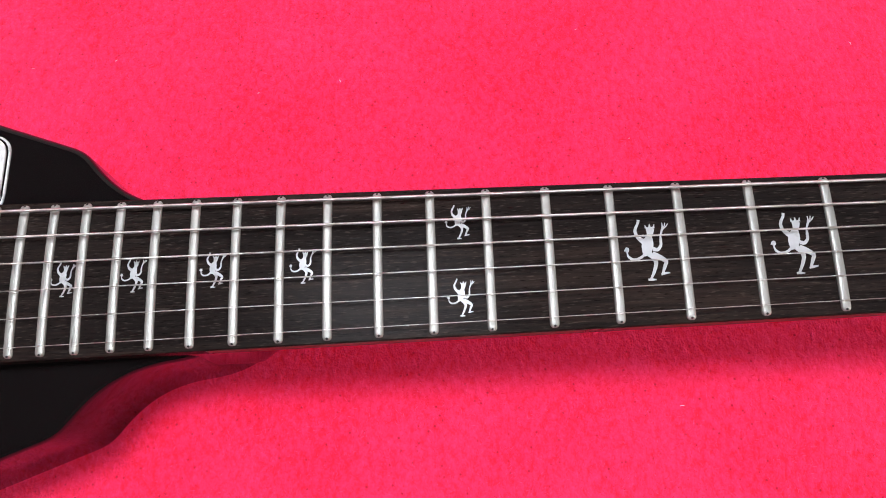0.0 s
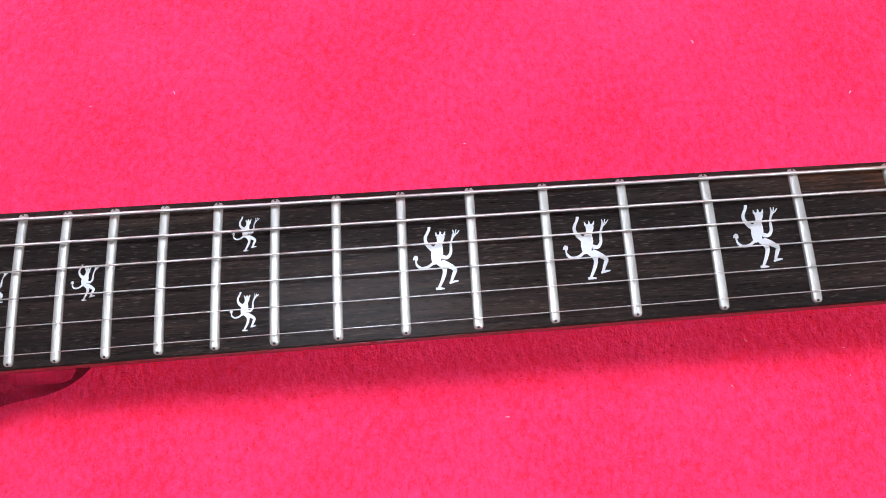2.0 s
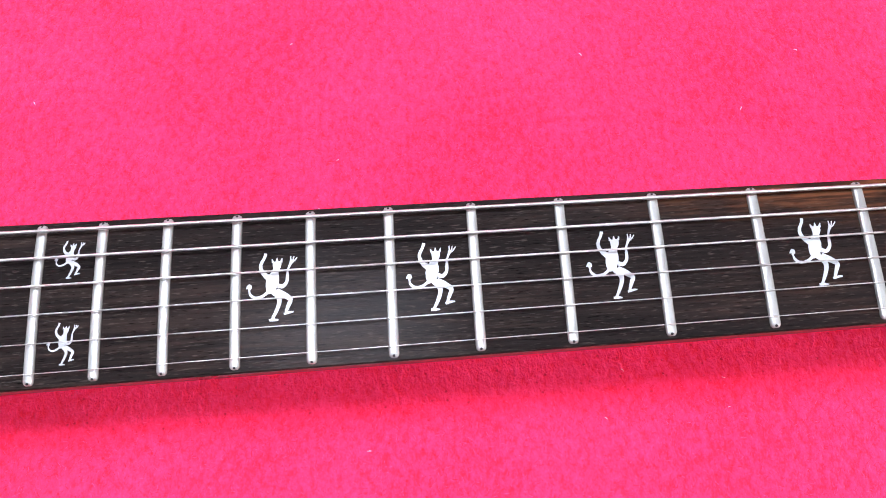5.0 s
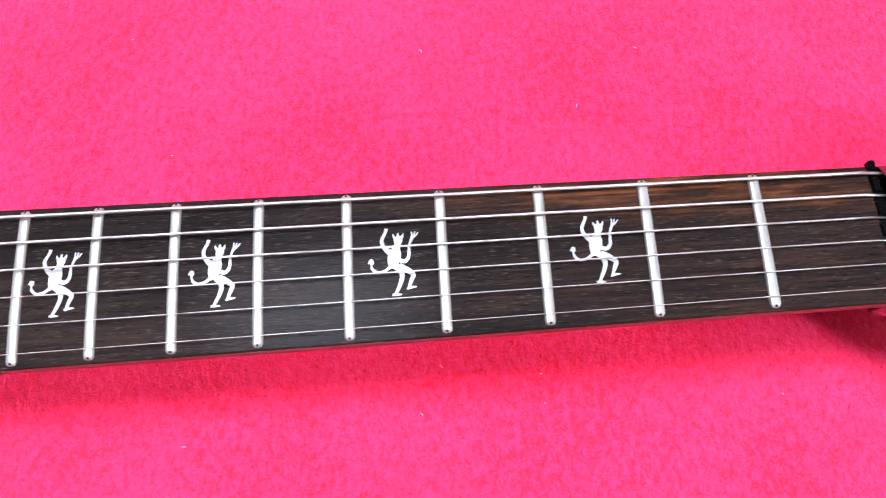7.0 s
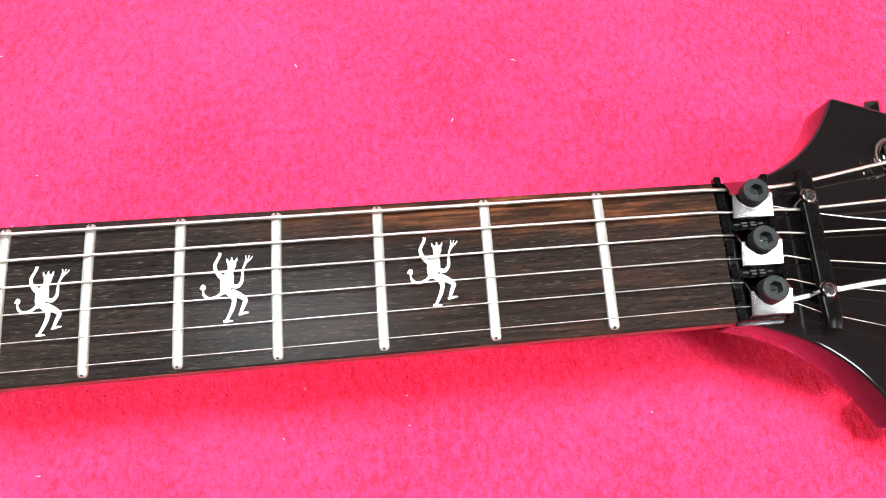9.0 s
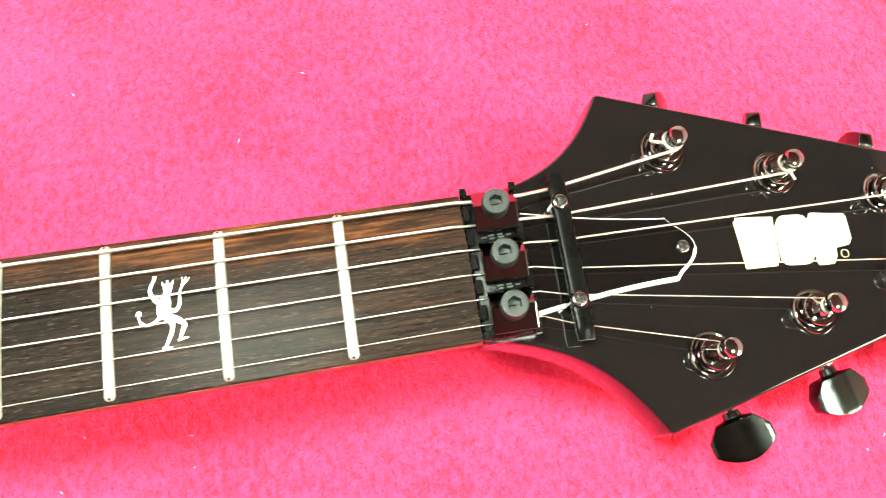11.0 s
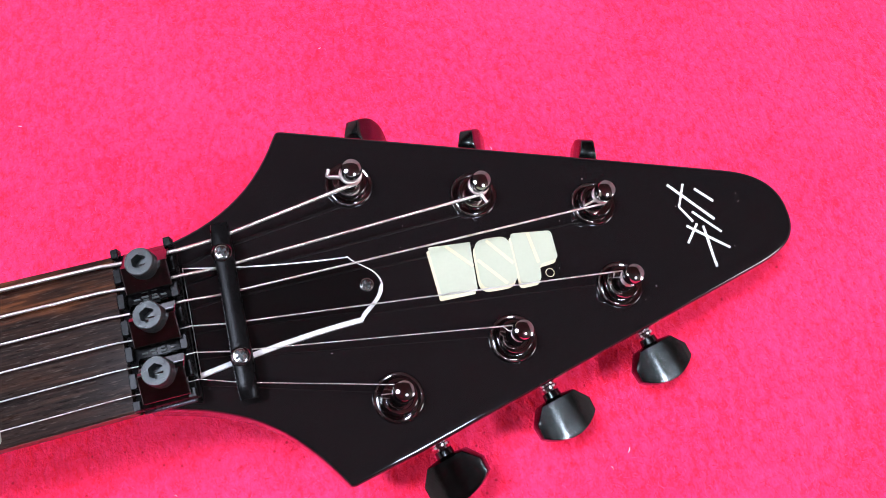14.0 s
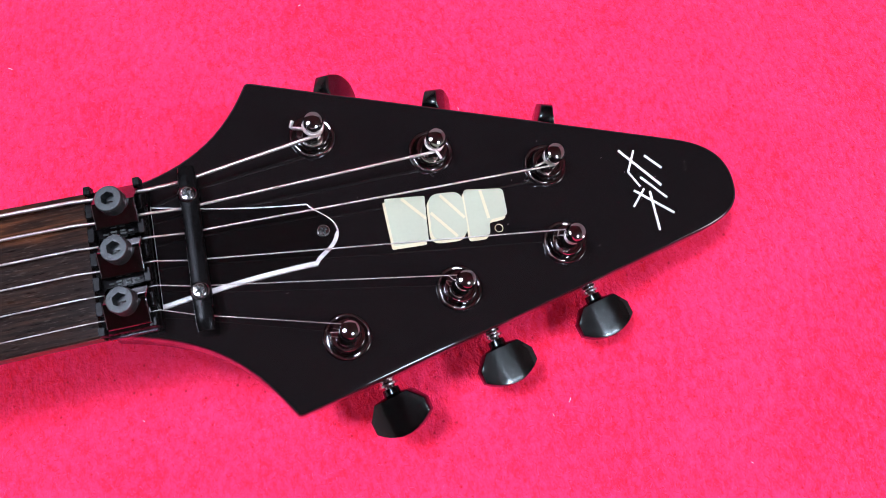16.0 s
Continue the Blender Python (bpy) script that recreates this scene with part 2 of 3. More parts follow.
def spline(points, steps=6):
    """A smooth line through points of any number of values."""
    pts = [np.array(p, float) for p in points]
    pts = [2 * pts[0] - pts[1], *pts, 2 * pts[-1] - pts[-2]]
    out = []
    for a, b, c, d in zip(pts, pts[1:], pts[2:], pts[3:]):
        for k in range(steps):
            t = k / steps
            out.append(0.5 * (2 * b + (c - a) * t + (2 * a - 5 * b + 4 * c - d) * t * t + (3 * b - a - 3 * c + d) * t**3))
    return [*out, pts[-2]]


def rounded(outline, radius, steps=4):
    """An outline with its corners rounded off."""
    out = []
    for n, p in enumerate(outline):
        p, a, b = Vector(p), Vector(outline[n - 1]), Vector(outline[(n + 1) % len(outline)])
        r = min(radius, (a - p).length * 0.45, (b - p).length * 0.45)
        q0, q1 = p + (a - p).normalized() * r, p + (b - p).normalized() * r
        for k in range(steps + 1):
            t = k / steps
            out.append(tuple((1 - t) ** 2 * q0 + 2 * t * (1 - t) * p + t * t * q1))
    return out


# ---- the room: plain walls round a felt-covered floor ----
def structure(name, bm, mat, label, category):
    return tagged(part(name, bm, mat), label, category, kind="structure")


structure("floor", box(6.8, 5.4, 0.1, (0.2, 0.1, -0.054)), BOARDS, "brown boarded floor, all but covered by the felt", "floor")
# the ceiling is unseen: added dark, so polished black parts mirror little light
structure("ceiling", box(6.8, 5.4, 0.1, (0.2, 0.1, 2.55)), UNSEEN_DARK, "unseen dark ceiling, added to keep gloss reflections black", "ceiling")
structure("wall_north", box(6.8, 0.1, 2.56, (0.2, 2.85, 1.24)), PLASTER, "plain white plaster wall", "wall")
structure("wall_west", box(0.1, 5.4, 2.56, (-3.25, 0.1, 1.24)), PLASTER, "plain white plaster wall", "wall")


def window_wall(a0, a1, w0, w1, z0, z1, place):
    """A wall from a0 to a1 with one opening; place gives a point of it from the way along and the height."""
    bm = bmesh.new()
    for b0, b1, c0, c1 in ((a0, w0, -0.04, 2.5), (w1, a1, -0.04, 2.5), (w0, w1, -0.04, z0), (w0, w1, z1, 2.5)):
        at, size = place((b0 + b1) / 2, (c0 + c1) / 2, b1 - b0, c1 - c0)
        bmesh.ops.create_cube(bm, size=1.0, matrix=Matrix.Translation(at) @ Matrix.Diagonal((*size, 1)))
    return bm


structure("wall_east", window_wall(-2.6, 2.8, -2.05, -1.05, 1.10, 2.15, lambda a, z, l, h: ((3.65, a, z), (0.1, l, h))), PLASTER, "plain white plaster wall with a window opening", "wall")
area_light("window_daylight", look((3.59, -1.55, 1.62), (0.0, -0.2, 0.1)), 0.98, 1.02, WINDOW_POWER, (1.0, 0.90, 0.82))

# unseen wall, added dark to cut bounce and reflections from the south
structure("wall_south", box(6.8, 0.1, 2.56, (0.2, -2.65, 1.24)), UNSEEN_DARK, "unseen dark wall, added to hold back light from the south", "wall")


def ceiling_lamp(x, y, size, glow, label):
    ob = tagged(new("ceiling_lamp"), label, "lamp", "ceiling lamps")
    ob.location = (x, y, 2.5)
    part("shade", lathe([(size * r, z) for r, z in ((0.08, -0.12), (0.66, -0.115), (0.91, -0.095), (1.0, -0.06), (0.97, -0.02), (0.80, -0.01))], 48), glow, ob, "glowing white shade")
    part("base", lathe([(size * 0.5, -0.012), (size * 0.5, 0.0), (size * 0.2, 0.0)], 32), WHITE_PLASTIC, ob)
    return ob


ceiling_lamp(-0.60, 0.34, 0.35, LAMP_GLOW, "large round white ceiling lamp, brightly glowing")
ceiling_lamp(1.27, -0.87, 0.19, SECOND_LAMP_GLOW, "small round white ceiling lamp, brightly glowing")


# ---- the felt ----
def smooth_noise(shape, cells, rng):
    """Soft random heights with bumps about that many samples wide."""
    ny, nx = shape
    coarse = rng.standard_normal((int(ny / cells[0]) + 4, int(nx / cells[1]) + 4))
    ys, xs = np.arange(ny) / cells[0] + 1, np.arange(nx) / cells[1] + 1
    def axis(values, pos):
        i = pos.astype(int)
        t = (pos - i)[:, None]
        t = t * t * (3 - 2 * t)
        return values[i] * (1 - t) + values[i + 1] * t
    return axis(axis(coarse, ys).T, xs).T


def felt_sheet():
    rng = np.random.default_rng(7)
    xs = np.concatenate([np.linspace(-3.15, -0.66, 24)[:-1], np.linspace(-0.66, 0.38, 870), np.linspace(0.38, 3.55, 24)[1:]])
    ys = np.concatenate([np.linspace(-2.55, -0.15, 24)[:-1], np.linspace(-0.15, 0.26, 342), np.linspace(0.26, 2.75, 24)[1:]])
    shape = (len(ys), len(xs))
    z = 0.00010 * smooth_noise(shape, (1.5, 1.2), rng) + 0.00012 * smooth_noise(shape, (6, 3), rng) + 0.00022 * smooth_noise(shape, (14, 11), rng)
    z = np.minimum(z - 0.0004, 0.0)
    gx, gy = np.meshgrid(xs, ys)
    verts = np.stack([gx, gy, z], -1).reshape(-1, 3)
    i = np.arange(shape[0] * shape[1]).reshape(shape)
    quads = np.stack([i[:-1, :-1], i[:-1, 1:], i[1:, 1:], i[1:, :-1]], -1).reshape(-1, 4)
    border = np.concatenate([i[0, :], i[1:, -1], i[-1, -2::-1], i[-2:0:-1, 0]])
    low = verts[border].copy()
    low[:, 2] = -0.004
    n, b = len(verts), np.arange(len(border))
    nxt = np.roll(b, -1)
    sides = np.stack([border[b], n + b, n + nxt, border[nxt]], -1)
    me = bpy.data.meshes.new("felt_cloth")
    me.from_pydata(np.concatenate([verts, low]).tolist(), [], np.concatenate([quads, sides]).tolist())
    me.materials.append(FELT)
    me.polygons.foreach_set("use_smooth", [True] * len(me.polygons))
    return me


felt = tagged(new("felt_cloth", felt_sheet()), "bright crimson red felt cloth spread flat under the guitar", "cloth")


def ribbons(count, rng, area, length, width, lift, lean):
    """Short bent fibres, each a two-piece blade, strewn over the felt."""
    (x0, x1), (y0, y1) = area
    p = np.stack([rng.uniform(x0, x1, count), rng.uniform(y0, y1, count), np.full(count, -0.0002)], -1)
    a = rng.normal(lean, 1.1, count) + np.where(rng.random(count) < 0.3, math.pi, 0)
    l = length * rng.uniform(0.4, 1.5, count)
    d = np.stack([np.cos(a), np.sin(a), np.zeros(count)], -1)
    bend = rng.normal(0, 0.5, count)
    d2 = np.stack([np.cos(a + bend), np.sin(a + bend), np.zeros(count)], -1)
    s = np.stack([-d[:, 1], d[:, 0], np.zeros(count)], -1) * (width * rng.uniform(0.6, 1.4, count))[:, None]
    h = np.stack([np.zeros(count), np.zeros(count), lift * rng.uniform(0.3, 1.3, count)], -1)
    mid = p + d * (l * 0.5)[:, None] + h
    tip = mid + d2 * (l * 0.5)[:, None] - h * rng.uniform(-0.4, 0.8, count)[:, None]
    verts = np.stack([p - s, p + s, mid - s, mid + s, tip], 1).reshape(-1, 3)
    k = np.arange(count)[:, None] * 5
    return verts, np.concatenate([k + [0, 1, 3], k + [0, 3, 2], k + [2, 3, 4]])


def strewn(name, mat, verts, faces):
    me = bpy.data.meshes.new(name)
    me.from_pydata(verts.tolist(), [], faces.tolist())
    me.materials.append(mat)
    return me


rng = np.random.default_rng(11)
nap = new("nap", strewn("nap", FIBRE, *ribbons(170000, rng, ((-0.62, 0.34), (-0.13, 0.24)), 0.0017, 0.00007, 0.00030, -1.4)))
nap.parent = felt
tagged(nap, "short loose pink-red felt fibres", kind="stuff")


def lint_specks():
    rng = np.random.default_rng(5)
    spots = [(-0.048, 0.105), (-0.364, 0.102), (-0.230, -0.046), (-0.075, 0.080), (-0.137, 0.109), (0.135, -0.064)]
    spots += [(rng.uniform(-0.6, 0.3), rng.uniform(-0.12, 0.22)) for _ in range(46)]
    bm = bmesh.new()
    for n, (x, y) in enumerate(spots):
        a, l = rng.uniform(0, 6.3), (0.0009 if n < 6 else rng.uniform(0.0003, 0.0008))
        d = Vector((math.cos(a), math.sin(a), 0)) * l
        tube([Vector((x, y, 0.0001)) - d, (x + l * 0.2, y, 0.0004), Vector((x, y, 0.0001)) + d], [0.00006, 0.00016 if n < 6 else 0.0001, 0.00004], 5, bm)
    return bm


tagged(part("lint", lint_specks(), LINT), "tiny pale lint specks on the red felt", "lint", kind="stuff")

# ---- the guitar ----
guitar = tagged(new("electric_guitar"), "glossy black V-shaped electric guitar lying on red felt", "guitar")

SCALE = 0.648
CURVE = 0.35                       # radius of the fretboard's crown


def fret_x(n):
    return -SCALE * (1 - 2 ** (-n / 12))


def board_half(x):
    return 0.0217 - 0.0135 * x


def board_z(x, y=0.0):
    return 0.0636 + 0.0108 * x - y * y / (2 * CURVE)


HEAD_TILT = 10.09
HEAD = pose(0, 0, 0.0598, 0, HEAD_TILT, 0)
STRETCH = 1 / math.cos(radians(HEAD_TILT))


# body: two swept wings round a pocket for the neck
def body_outline():
    half = bezier((-0.385, 0.0), (-0.385, 0.014), (-0.392, 0.0255), (-0.4130, 0.0283), 10)[1:]
    half += bezier((-0.4130, 0.0283), (-0.428, 0.0300), (-0.438, 0.0345), (-0.4475, 0.0460), 12)
    half += bezier((-0.4475, 0.0460), (-0.4510, 0.0502), (-0.4525, 0.0526), (-0.4590, 0.0548), 6)
    half += bezier((-0.4590, 0.0548), (-0.60, 0.107), (-0.78, 0.175), (-0.91, 0.224), 8)
    half += bezier((-0.91, 0.224), (-0.945, 0.236), (-0.965, 0.205), (-0.945, 0.18), 8)
    half += bezier((-0.945, 0.18), (-0.87, 0.12), (-0.79, 0.05), (-0.74, 0.0), 8)
    return [(-0.385, 0.0)] + half + [(-0.74, 0.0)] + [(x, -y) for x, y in reversed(half)]


body = part("body", prism(body_outline(), 0.0, 0.048, 0.0032, 5, True), LACQUER, guitar, "gloss black swept-wing body")


def plate(name, outline, z0, z1, mat, parent, label="", bevel=0.0003, m=None):
    return part(name, prism(outline, z0, z1, bevel, 2), mat, parent, label, m)


guard_line = rounded([(-0.4800, 0.0290), (-0.4795, 0.0575), (-0.600, 0.0900), (-0.600, 0.0290)], 0.006, 6)
guard = plate("pickguard", guard_line, 0.048, 0.0488, WHITE_PLASTIC, body, "white layered pickguard with a black line")
for name, inset, z0, z1, mat in (("black_layer", 0.0006, 0.0488, 0.0492, BLACK_PLASTIC), ("top_layer", 0.0011, 0.0492, 0.0500, WHITE_PLASTIC)):
    ring = rounded([(-0.4800 - inset, 0.0290), (-0.4795 - inset, 0.0575 - inset), (-0.600, 0.0900 - inset), (-0.600, 0.0290)], 0.006, 6)
    plate(name, ring, z0, z1, mat, guard)


# neck
def neck_section(x, depth, top, half, square):
    """A rounded back that squares up into the heel as square goes from 0 to 1."""
    pts, side, deep = [], 0.72 - 0.57 * square, 0.85 - 0.65 * square
    for k in range(25):
        a = math.pi * k / 24
        c, s = math.cos(a), math.sin(a)
        pts.append((x, half * math.copysign(abs(c) ** side, c), top - depth * abs(s) ** deep))
    return pts


def neck_mesh():
    rows = []
    for x in [*np.linspace(-0.430, -0.350, 22)[:-1], *np.linspace(-0.350, 0.012, 18)]:
        heel = min(1.0, max(0.0, (-0.372 - x) / 0.020))
        heel = heel * heel * (3 - 2 * heel)
        rows.append(neck_section(x, 0.0145 + 0.0025 * (-x / 0.4) + 0.020 * heel, board_z(min(x, 0.0)) - 0.0055 - (0.003 if x > 0 else 0), board_half(min(x, 0)) - 0.0004, heel))
    return loft(rows)


part("neck", neck_mesh(), NECK_LACQUER, guitar, "gloss black lacquered neck")


def fretboard_mesh():
    rows = []
    for x in np.linspace(-0.497, -0.0006, 40):
        w = board_half(x)
        top = [(x, y, board_z(x, y)) for y in np.linspace(-w + 0.0004, w - 0.0004, 17)]
        rows.append([(x, -w, board_z(x) - 0.0068), (x, -w, board_z(x, w) - 0.0005), *top, (x, w, board_z(x, w) - 0.0005), (x, w, board_z(x) - 0.0068)])
    return loft(rows)


board = part("fretboard", fretboard_mesh(), ROSEWOOD, guitar, "dark brown rosewood fretboard", angle=30)


def board_edge(side):
    """The bare brown edge of the fretboard, a thin strip along the neck, with red felt light in its colour."""
    rows = []
    for x in np.linspace(-0.40, -0.0008, 24):
        w = side * board_half(x)
        rows.append([(x, w + side * d, board_z(x, w) - z) for d, z in ((-0.0003, 0.0008), (0.0001, 0.0008), (0.00014, 0.0012), (0.00014, 0.0056), (0.0, 0.0060), (-0.0003, 0.0060))])
    return loft(rows)


for side in (-1, 1):
    part("board_edge", board_edge(side), EDGE_WOOD, board, "bare brown edge of the fretboard, coloured redder by felt light", angle=30)


def fret_mesh(x):
    """A fret wire with a rounded crown and filed-down ends."""
    w, rows = board_half(x) - 0.0010, []
    inset = [0.00002, 0.0001, 0.00025, 0.00045, 0.0007, 0.0010, 0.0013, 0.0018]
    ys = [-w + g for g in inset] + [-0.7 * w, -0.4 * w, 0.0, 0.4 * w, 0.7 * w] + [w - g for g in reversed(inset)]
    for y in ys:
        gap = min(1.0, (w - abs(y)) / 0.0013)
        f = math.sqrt(1 - (1 - gap) ** 2)
        rows.append([(x + 0.00155 * (0.30 + 0.70 * f) * math.copysign(abs(math.cos(a)) ** 0.8, math.cos(a)), y, board_z(x, y) - 0.0001 + 0.00115 * (0.30 + 0.70 * f) * math.sin(a) ** 0.48) for a in (math.pi * k / 12 for k in range(13))])
    return loft(rows)


def fret_end(x, side):
    """The dark end of the tang in a fret's rounded treble or bass end."""
    y = side * (board_half(x) - 0.00150)
    return lathe([(0.00042, -0.0004), (0.00042, 0.0), (0.0003, 0.00004)], 12, None, Matrix.Translation((x, y, board_z(x, y) + 0.00092)) @ Matrix.Rotation(-side * 0.6, 4, "X"))


for n in range(1, 25):
    fret = part("fret", fret_mesh(fret_x(n)), FRET, board, "polished nickel-silver fret" if n == 1 else "")
    for side in (-1, 1):
        part("tang_end", fret_end(fret_x(n), side), BLACK_SATIN, fret)

# pearl inlays: strokes of x, y and half-width, in millimetres
FIGURE = [
    [(-2.4, 11.0, 0.65), (-2.7, 9.8, 0.55), (-3.9, 7.2, 0.65), (-3.2, 4.8, 0.85), (-1.2, 3.0, 1.3)],
    [(1.1, 8.2, 1.55), (1.1, 6.8, 1.5), (0.7, 5.2, 1.1), (0.2, 3.6, 1.9), (-0.3, 1.6, 2.3), (-0.6, -0.2, 1.9), (-0.2, -1.6, 1.5)],
    [(-0.1, 7.9, 0.55), (-0.4, 9.0, 0.12)],
    [(1.1, 7.9, 0.65), (1.1, 9.3, 0.12)],
    [(2.3, 7.9, 0.55), (2.7, 9.1, 0.12)],
    [(1.4, 0.5, 0.9), (2.9, 0.2, 0.75), (4.1, 1.6, 0.6), (4.3, 3.6, 0.55), (4.4, 5.2, 0.35), (5.3, 7.4, 0.55), (5.8, 8.2, 0.95)],
    [(5.4, 8.2, 0.26), (5.3, 9.6, 0.18)],
    [(6.0, 8.2, 0.26), (6.3, 9.5, 0.18)],
    [(6.4, 8.0, 0.26), (7.3, 9.2, 0.18)],
    [(-8.2, 0.1, 0.15), (-7.3, 0.9, 0.75), (-7.2, 0.2, 0.8), (-7.3, -0.5, 0.3), (-6.9, -1.9, 0.5), (-5.4, -2.9, 0.55), (-3.2, -2.5, 0.55), (-1.2, -1.0, 0.6)],
    [(0.0, -1.2, 1.2), (1.4, -2.6, 1.15), (1.9, -4.4, 0.85), (1.2, -6.8, 0.7), (-0.1, -9.4, 0.5), (-0.4, -9.9, 0.45)],
    [(-1.2, -10.0, 0.45), (0.2, -10.0, 0.5), (1.5, -10.1, 0.2)],
    [(1.0, -1.2, 1.2), (3.4, -2.6, 1.15), (5.2, -4.0, 0.85), (4.8, -5.4, 0.75), (4.0, -7.4, 0.55), (3.8, -8.3, 0.45)],
    [(3.2, -8.4, 0.4), (4.8, -8.0, 0.45), (6.1, -7.9, 0.2)],
]


def inlay_mesh(cx, cy, size):
    bm = bmesh.new()
    for n, stroke in enumerate(FIGURE):
        line = spline(stroke, 5)
        rows = []
        for k, (x, y, w) in enumerate(line):
            d = np.array(line[min(k + 1, len(line) - 1)][:2]) - np.array(line[max(k - 1, 0)][:2])
            side = np.array([-d[1], d[0]]) / (np.hypot(*d) + 1e-9) * max(w * (0.84 if n == 1 else 0.76), 0.1)
            rows.append([(cx + size * 0.001 * (x + s * side[0]), cy + size * 0.001 * (y + s * side[1])) for s in (1, -1)])
        lift = 0.00005 + 0.000012 * n
        top = [[bm.verts.new((px, py, board_z(px, py) + lift)) for px, py in r] for r in rows]
        low = [[bm.verts.new((px, py, board_z(px, py) - 0.0003)) for px, py in r] for r in rows]
        for k in range(len(rows) - 1):
            bm.faces.new((top[k][0], top[k][1], top[k + 1][1], top[k + 1][0]))
            for s in (0, 1):
                bm.faces.new((top[k][s], top[k + 1][s], low[k + 1][s], low[k][s]))
        for k in (0, -1):
            bm.faces.new((top[k][0], top[k][1], low[k][1], low[k][0]))
    return bm


for n, cy, size in ((3, 0.0, 1.0), (5, 0.0, 1.0), (7, 0.0, 1.0), (9, 0.0, 1.0), (12, 0.0131, 0.58), (12, -0.0133, 0.60), (15, 0, 0.58), (17, 0, 0.58), (19, -0.0005, 0.57), (21, -0.001, 0.57), (24, 0, 0.5)):
    cx = (fret_x(n) + fret_x(n - 1)) / 2
    part("inlay", inlay_mesh(cx, cy, size), PEARL, board, "pearl-white dancing-figure inlay", angle=60)


# headstock: a long tapered paddle with concave shoulders
def head_outline():
    def uv(pts):
        return [(x * STRETCH, y) for x, y in pts]
    bass = bezier((0.0015, 0.0212), (0.022, 0.0240), (0.0375, 0.0315), (0.0482, 0.0520), 16)
    bass += bezier((0.0482, 0.0520), (0.0488, 0.0533), (0.0495, 0.0533), (0.0515, 0.0527), 4)
    bass += bezier((0.0515, 0.0527), (0.095, 0.0405), (0.145, 0.0268), (0.188, 0.0147), 8)
    tip = bezier((0.188, 0.0147), (0.2015, 0.0110), (0.2058, 0.0045), (0.2054, -0.0040), 12)
    tip += bezier((0.2054, -0.0040), (0.2052, -0.0125), (0.1995, -0.0160), (0.1861, -0.0194), 12)
    treble = bezier((0.1861, -0.0194), (0.145, -0.0298), (0.095, -0.0423), (0.0515, -0.0534), 8)
    treble += bezier((0.0515, -0.0534), (0.0495, -0.0540), (0.0486, -0.0540), (0.0480, -0.0528), 4)
    treble += bezier((0.0480, -0.0528), (0.0362, -0.0335), (0.0255, -0.0262), (0.0015, -0.0212), 16, True)
    return uv(bass + tip + treble)


def inset_outline(outline, d):
    """The outline moved inwards by d, with what crosses over drawn together."""
    pts = np.array(outline)
    ahead = np.roll(pts, -1, 0) - np.roll(pts, 1, 0)
    ahead /= np.linalg.norm(ahead, axis=1)[:, None]
    spin = np.sum(pts[:, 0] * np.roll(pts[:, 1], -1) - pts[:, 1] * np.roll(pts[:, 0], -1))
    normal = np.stack([-ahead[:, 1], ahead[:, 0]], -1) * (1 if spin > 0 else -1)
    moved = pts + normal * d
    fine = np.concatenate([pts + (np.roll(pts, -1, 0) - pts) * f for f in np.linspace(0, 1, 12)[:-1]])
    near = np.min(np.linalg.norm(moved[:, None] - fine[None], axis=2), axis=1)
    good = np.flatnonzero(near > d * 0.985 - 0.00002)
    n = len(pts)
    for k in np.setdiff1d(np.arange(n), good):
        before, after = (k - good)[np.argmin((k - good) % n)] % n, (good - k)[np.argmin((good - k) % n)] % n
        a, b = moved[(k - before) % n], moved[(k + after) % n]
        moved[k] = a + (b - a) * before / (before + after)
    return moved


def headstock_mesh():
    """A paddle whose polished face rolls off gently towards its rim."""
    line = [tuple(p) for p in head_outline()]
    line = [p for n, p in enumerate(line) if (Vector(p) - Vector(line[n - 1])).length > 1e-6]
    line = [tuple(q) if p[1] > 0 or p[0] > 0.06 else p for p, q in zip(line, inset_outline(line, -0.0004))]   # a touch fuller but for the treble shoulder
    rows = [(0.0012, -0.0145), (0.0003, -0.0141), (0.0, -0.0130), (0.0, -0.0014), (0.00008, -0.00095), (0.0002, -0.00060), (0.00038, -0.00032), (0.0006, -0.00014), (0.0009, -0.00004), (0.0012, -0.00001), (0.0014, 0.0)]
    bm = loft([[(x, y, z) for x, y in (inset_outline(line, d) if d else line)] for d, z in rows])
    bmesh.ops.remove_doubles(bm, verts=bm.verts, dist=0.000002)
    return bm


headstock = part("headstock", headstock_mesh(), LACQUER, guitar, "gloss black pointed headstock", HEAD)


def on_head(x, y, z=0.0):
    """A place in the headstock's own space from its plan position in the world."""
    return Vector((x * STRETCH, y, z))


# brand mark as three plain blocks with a cream drop edge, and small ring
def block(outline, shift, z, mat, name, parent, label="", bevel=0.0):
    return part(name, prism([(on_head(x + shift[0], y + shift[1])).to_2d() for x, y in outline], z[0], z[1], bevel), mat, parent, label)


BLOCKS = [
    rounded([(0.0849, 0.0078), (0.0978, 0.0070), (0.0962, -0.0080), (0.0852, -0.0080)], 0.0005),
    rounded([(0.0988, 0.0072), (0.1099, 0.0068), (0.1092, -0.0086), (0.0974, -0.0082)], 0.0036, 6),
    rounded([(0.1105, 0.0072), (0.1236, 0.0057), (0.1232, -0.0036), (0.1170, -0.0042), (0.1161, -0.0093), (0.1096, -0.0093)], 0.0014, 4),
]
for n, line in enumerate(BLOCKS):
    under = block(line, (-0.0008, -0.0011), (-0.0005, 0.00010), CREAM, "mark_edge", headstock, "cream drop edge of the mark")
    block(line, (0, 0), (-0.0005, 0.00018), MINT, "mark_block", headstock, "pale mint-green block of the mark")


